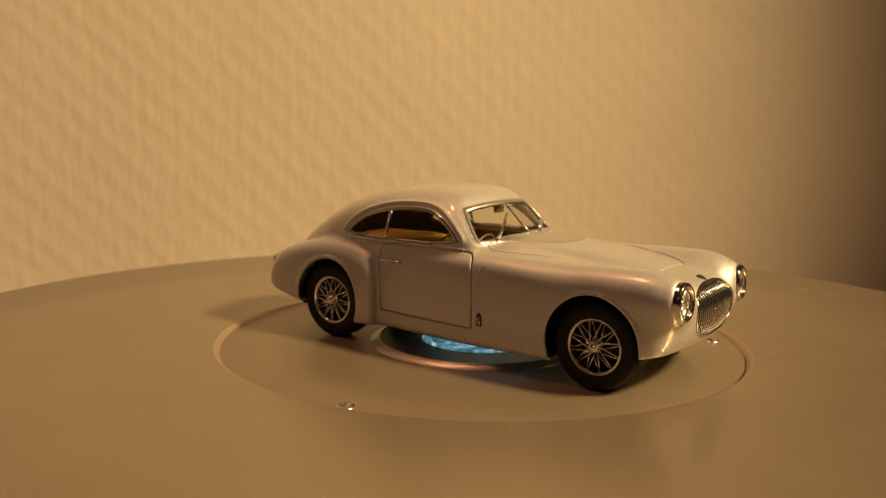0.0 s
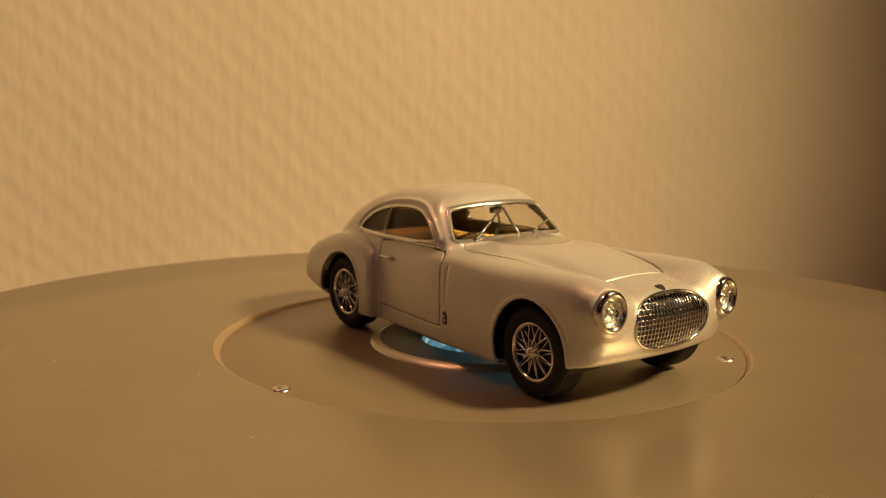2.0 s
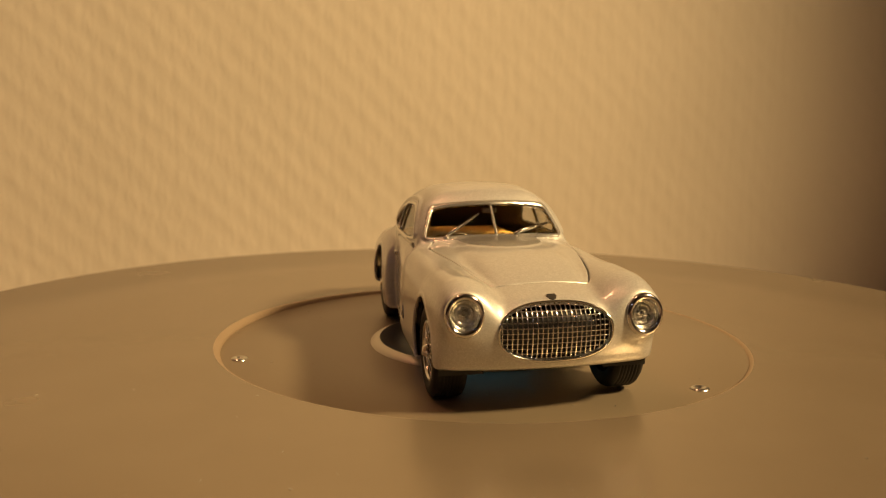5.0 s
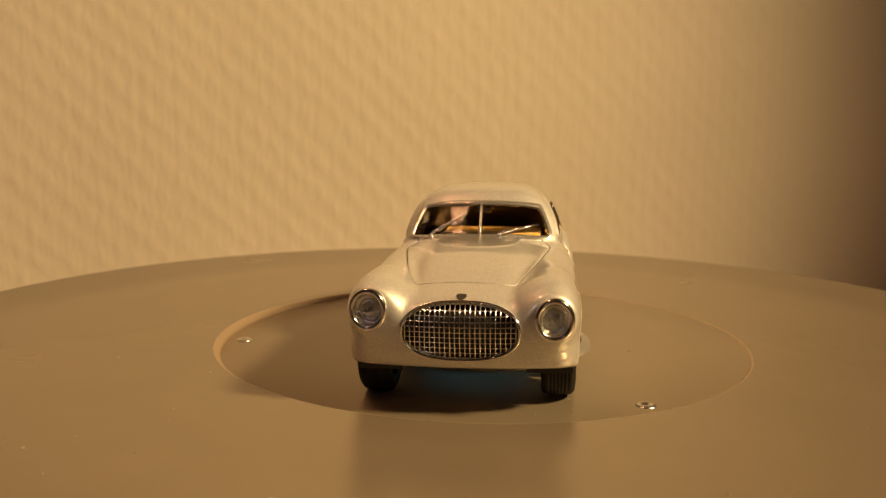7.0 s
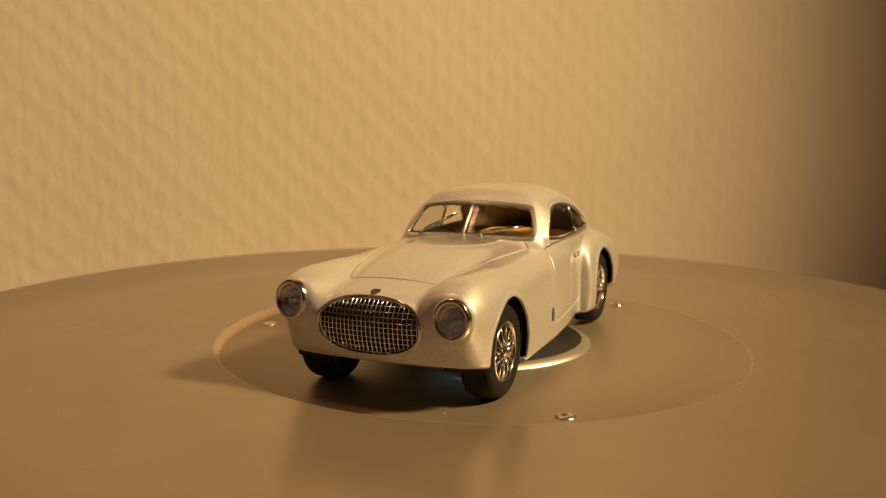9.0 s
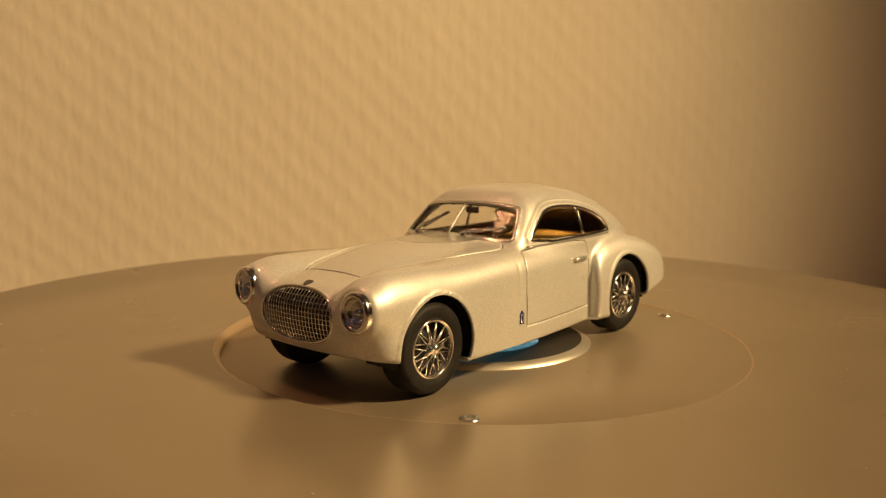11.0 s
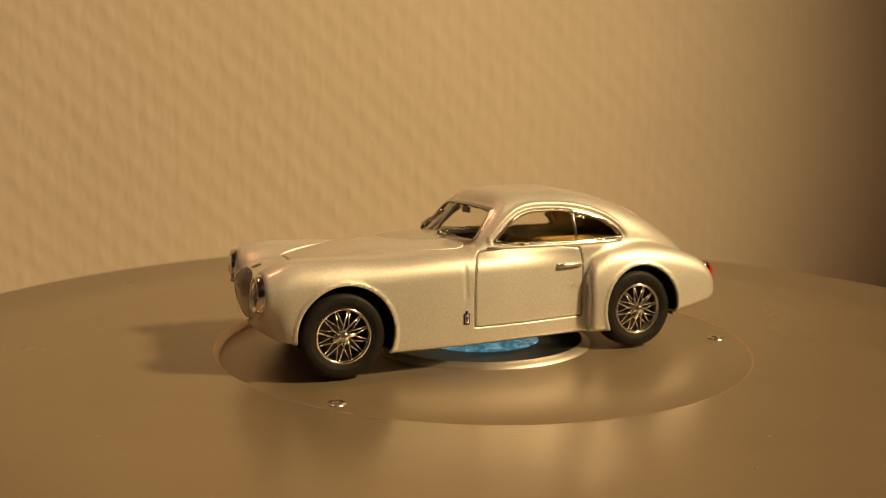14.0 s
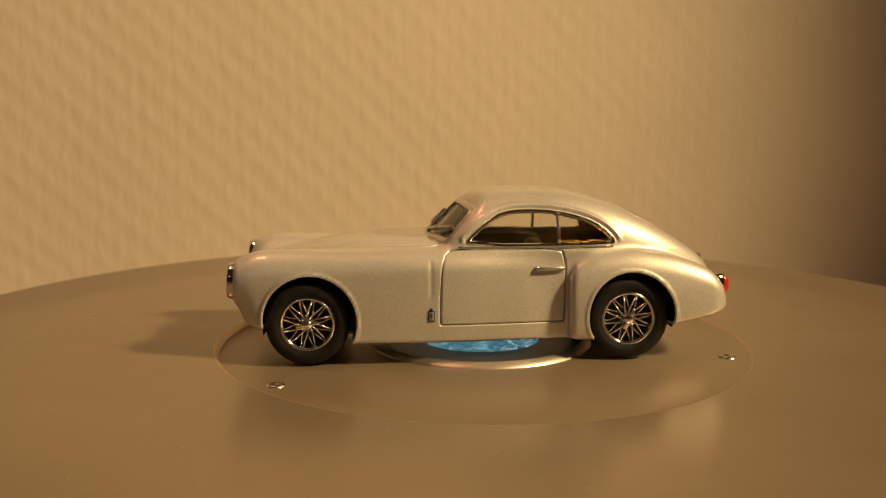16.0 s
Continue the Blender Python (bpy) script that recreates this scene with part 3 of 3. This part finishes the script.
def make_side_fittings(car, s):
    zs = along((20.35,), (25.4,), 6)
    post = [(-15.9, flank(-15.9, z, s) + s * 0.02, z) for (z,) in zs]
    part("window_post", mesh("window_post", *tube(post, 0.32, 8), CHROME), car, "polished upright between the side windows")
    # belt moulding under the side windows
    belt = [(x, flank(x, 19.75, s) + s * 0.02, 19.75) for x in np.arange(1.5, -26.1, -1.5)]
    part("belt_moulding", mesh("belt_moulding", *tube(belt, 0.24, 8), SILVER), car)
    # handle
    bar = [(-11.6 - 5.2 * t, flank(-11.6 - 5.2 * t, 16.1, s) + s * (0.40 - 0.2 * t ** 4 - 0.5 * (t < 0.05)), 16.1) for t in (0, 0.06, 0.3, 0.6, 0.9, 1.0)]
    part("door_handle", mesh("door_handle", *tube(bar, [0.3, 0.42, 0.42, 0.38, 0.34, 0.2], 8), SILVER), car, "bright door handle")
    # enamel badge on the flank: a blue frame, a pale field and a blue bar
    y = flank(6.55, 8.4, s)
    badge = new("side_badge")
    badge.parent = car
    badge.matrix_basis = pose(6.55 * MM, (y + s * 0.03) * MM, 8.4 * MM)
    part("badge_frame", mesh("badge_frame", *joined(rounded_box(1.15, 0.2, 1.9, 0.05, 1), moved(rounded_box(0.5, 0.2, 0.5, 0.05, 1), pose(0, 0, 1.1))), BLUEPAINT), badge, "blue enamel badge frame")
    part("badge_field", mesh("badge_field", *moved(rounded_box(0.75, 0.1, 1.45, 0.02, 1), pose(0, s * 0.09, 0)), SILVER), badge)
    mark = joined(moved(rounded_box(0.17, 0.1, 1.0, 0.02, 1), pose(0, s * 0.15, 0)), moved(rounded_box(0.42, 0.1, 0.16, 0.02, 1), pose(0, s * 0.15, 0.1)))
    part("badge_mark", mesh("badge_mark", *mark, BLUEPAINT), badge)
    # tail lamp
    lamp = new("tail_lamp")
    lamp.parent = car
    tagged(lamp, "red teardrop tail lamp with chromed base")
    y, z = 12.9, 12.4
    x = surface("x", -54.0, y, z)
    lamp.matrix_basis = pose((x + 0.1) * MM, s * y * MM, z * MM, 0, -90, 0)
    part("base", mesh("base", *moved(lathe([(1.0, -0.6), (1.0, 0.2), (0.85, 0.35)], 24), Matrix.Diagonal((1.95, 0.95, 1.1, 1))), CHROME), lamp)
    part("lens", mesh("lens", *moved(lathe([(0.85, 0.2), (0.8, 0.7), (0.55, 1.1), (0.01, 1.25)], 24), Matrix.Diagonal((1.95, 0.95, 1.1, 1))), RED), lamp, "red plastic lens")


def make_interior(car):
    """Floor, wheel houses, seats, dashboard and steering wheel as seen through the glazing."""
    for name, size, at in (("floor_pan", (36, 29, 1.0), (-1, 0, 5.4)), ("front_pan", (20, 17.5, 1.0), (26, 0, 7.2)), ("rear_pan", (24, 17.5, 1.0), (-31, 0, 7.0)),
                           ("inner_panel", (27, 0.6, 9.5), (20, 9.1, 12)), ("inner_panel", (27, 0.6, 9.5), (20, -9.1, 12)),
                           ("inner_panel", (20, 0.6, 10), (-29, 9.1, 12)), ("inner_panel", (20, 0.6, 10), (-29, -9.1, 12))):
        part(name, mesh(name, *moved(rounded_box(*size, 0.2), pose(*at)), UNDER, False), car)
    for x, r in ((27.3, 8.15), (-28.3, 7.75)):
        for s in (1, -1):
            pts = [(x + r * math.cos(a), z) for a, z in ((radians(k * 15 - 15), 7.4 + r * math.sin(radians(k * 15 - 15))) for k in range(15))]
            verts = [(px, s * y, pz) for y in (9.2, 16.0) for px, pz in pts]
            faces = [(i, i + 1, i + 16, i + 15) for i in range(14)]
            part("wheel_house", mesh("wheel_house", verts, faces, UNDER), car)
    part("bulkhead", mesh("bulkhead", *moved(rounded_box(0.8, 28, 13, 0.2), pose(8.0, 0, 12)), UNDER, False), car)
    part("rear_shelf", mesh("rear_shelf", *joined(moved(rounded_box(15, 21, 1.0, 0.3), pose(-28, 0, 17.4)), moved(rounded_box(1.0, 24, 11, 0.3), pose(-21, 0, 12))), LEATHER), car, "tan rear shelf")
    part("dashboard", mesh("dashboard", *moved(rounded_box(4.0, 26, 3.0, 1.0), pose(4.2, 0, 18.2)), LINING), car)
    for s in (1, -1):
        seat = new("seat")
        seat.parent = car
        seat.matrix_basis = pose(-9.0 * MM, s * 6.2 * MM, 6.0 * MM)
        ribs = [moved(rounded_box(8.5, 1.35, 4.2, 0.5), pose(0, (k - 3.5) * 1.32, 2.6)) for k in range(8)]
        part("cushion", mesh("cushion", *joined(*ribs), LEATHER), seat, "pleated tan seat cushion")
        ribs = [moved(rounded_box(2.2, 1.35, 11.0 - 0.25 * abs(k - 3.5) ** 1.6, 0.6), pose(-5.0, (k - 3.5) * 1.32, 7.6, 0, -14)) for k in range(8)]
        part("backrest", mesh("backrest", *joined(*ribs), LEATHER), seat, "pleated tan seat back")
    wheel = new("steering_wheel")
    wheel.parent = car
    wheel.matrix_basis = pose(-0.6 * MM, -6.0 * MM, 18.2 * MM, 0, -62, 0)
    ring = [(3.6 * math.cos(a), 3.6 * math.sin(a), 0) for a in [2 * math.pi * k / 32 for k in range(32)]]
    part("wheel_ring", mesh("wheel_ring", *tube(ring, 0.22, 6, True), LINING), wheel)
    for k in range(3):
        a = radians(90 + 120 * k)
        part("wheel_spoke", mesh("wheel_spoke", *tube([(0, 0, -0.3), (3.5 * math.cos(a), 3.5 * math.sin(a), 0)], 0.15, 6), CHROME), wheel)
    part("column", mesh("column", *tube([(0, 0, 0.1), (0, 0, -5)], 0.4, 8), LINING), wheel)
    mirror = joined(moved(rounded_box(0.7, 2.8, 1.15, 0.25), pose(-0.6, 0.2, 25.3)), tube([(0.2, 0, 27.0), (-0.5, 0, 25.5)], 0.15, 6))
    part("rear_view_mirror", mesh("rear_view_mirror", *mirror, LINING), car, "dark rear-view mirror")


def make_car():
    car = new("model_car")
    tagged(car, "silver vintage coupe scale model parked on the turning platter", "model car")
    build_body(car)
    for x, turns in ((27.7, (10, 37)), (-27.9, (64, 21))):
        for s, spin in zip((1, -1), turns):
            make_wheel(car, x, s, spin)
    make_grille(car)
    for s in (1, -1):
        make_headlight(car, s)
        make_side_fittings(car, s)
    make_wiper(car, (-8.8, 21.1), (-2.6, 24.8))
    make_wiper(car, (3.6, 21.5), (10.3, 22.8))
    post = [(front(0.0, z) + 0.05, 0.0, z) for (z,) in along((21.7,), (26.65,), 6)]
    part("screen_divider", mesh("screen_divider", *tube(post, 0.27, 8), SILVER), car, "silver centre post of the split windscreen")
    z = surface("z", 34.0, 38.6, 0.0)
    outline = [(0.75, 0.6), (0.75, -0.6), (0.2, -0.75), (-0.5, -0.45), (-0.85, 0), (-0.5, 0.45), (0.2, 0.75)]
    shield = [(-x, y, h) for h in (-0.2, 0.12) for x, y in outline]
    n = len(outline)
    faces = [tuple(range(n, 2 * n)), tuple(range(n))[::-1]] + [(i, (i + 1) % n, n + (i + 1) % n, n + i) for i in range(n)]
    badge = part("bonnet_badge", mesh("bonnet_badge", shield, faces, BADGE, False), car, "small dark shield badge")
    badge.matrix_basis = pose(38.6 * MM, 0, z * MM, 0, 20, 0)
    x = surface("x", -54.0, 0.0, 15.6)
    part("boot_handle", mesh("boot_handle", *joined(moved(rounded_box(1.0, 2.6, 0.8, 0.3), pose(x - 0.1, 0, 15.8)), tube([(x - 0.2, -1.0, 16.1), (x - 0.7, 0, 16.25), (x - 0.2, 1.0, 16.1)], 0.24, 6)), CHROME), car, "chromed boot handle")
    make_interior(car)
    return car


make_room()
PLATTER_RING, PLATTER_CENTRE = make_platter_things()
CAR = make_car()


def motions():
    """The platter turns clockwise by about nine degrees a second with a slight wobble; the car rides on it."""
    turn = lambda t: -32.7874 - 8.7904 * t - 0.0043 * (t - 8) ** 2
    times = [k * 0.5 for k in range(33)]
    walk(PLATTER_RING, [(t, pose(0, 0, 0, 0, 0, turn(t)) @ pose(0, 0, 0, -0.384, 0.116)) for t in times])
    walk(PLATTER_CENTRE, [(t, pose(0, 0, 0, 0, 0, turn(t)) @ pose(0, 0, 0, 0.307, 0.656)) for t in times])
    walk(CAR, [(t, pose(0, 0, 0, 0, 0, turn(t)) @ pose(0, 0, 0, 0.307, 0.656) @ pose(0.0037, 0.0007, 0.0001, 0.5, 0, 0)) for t in times])


motions()
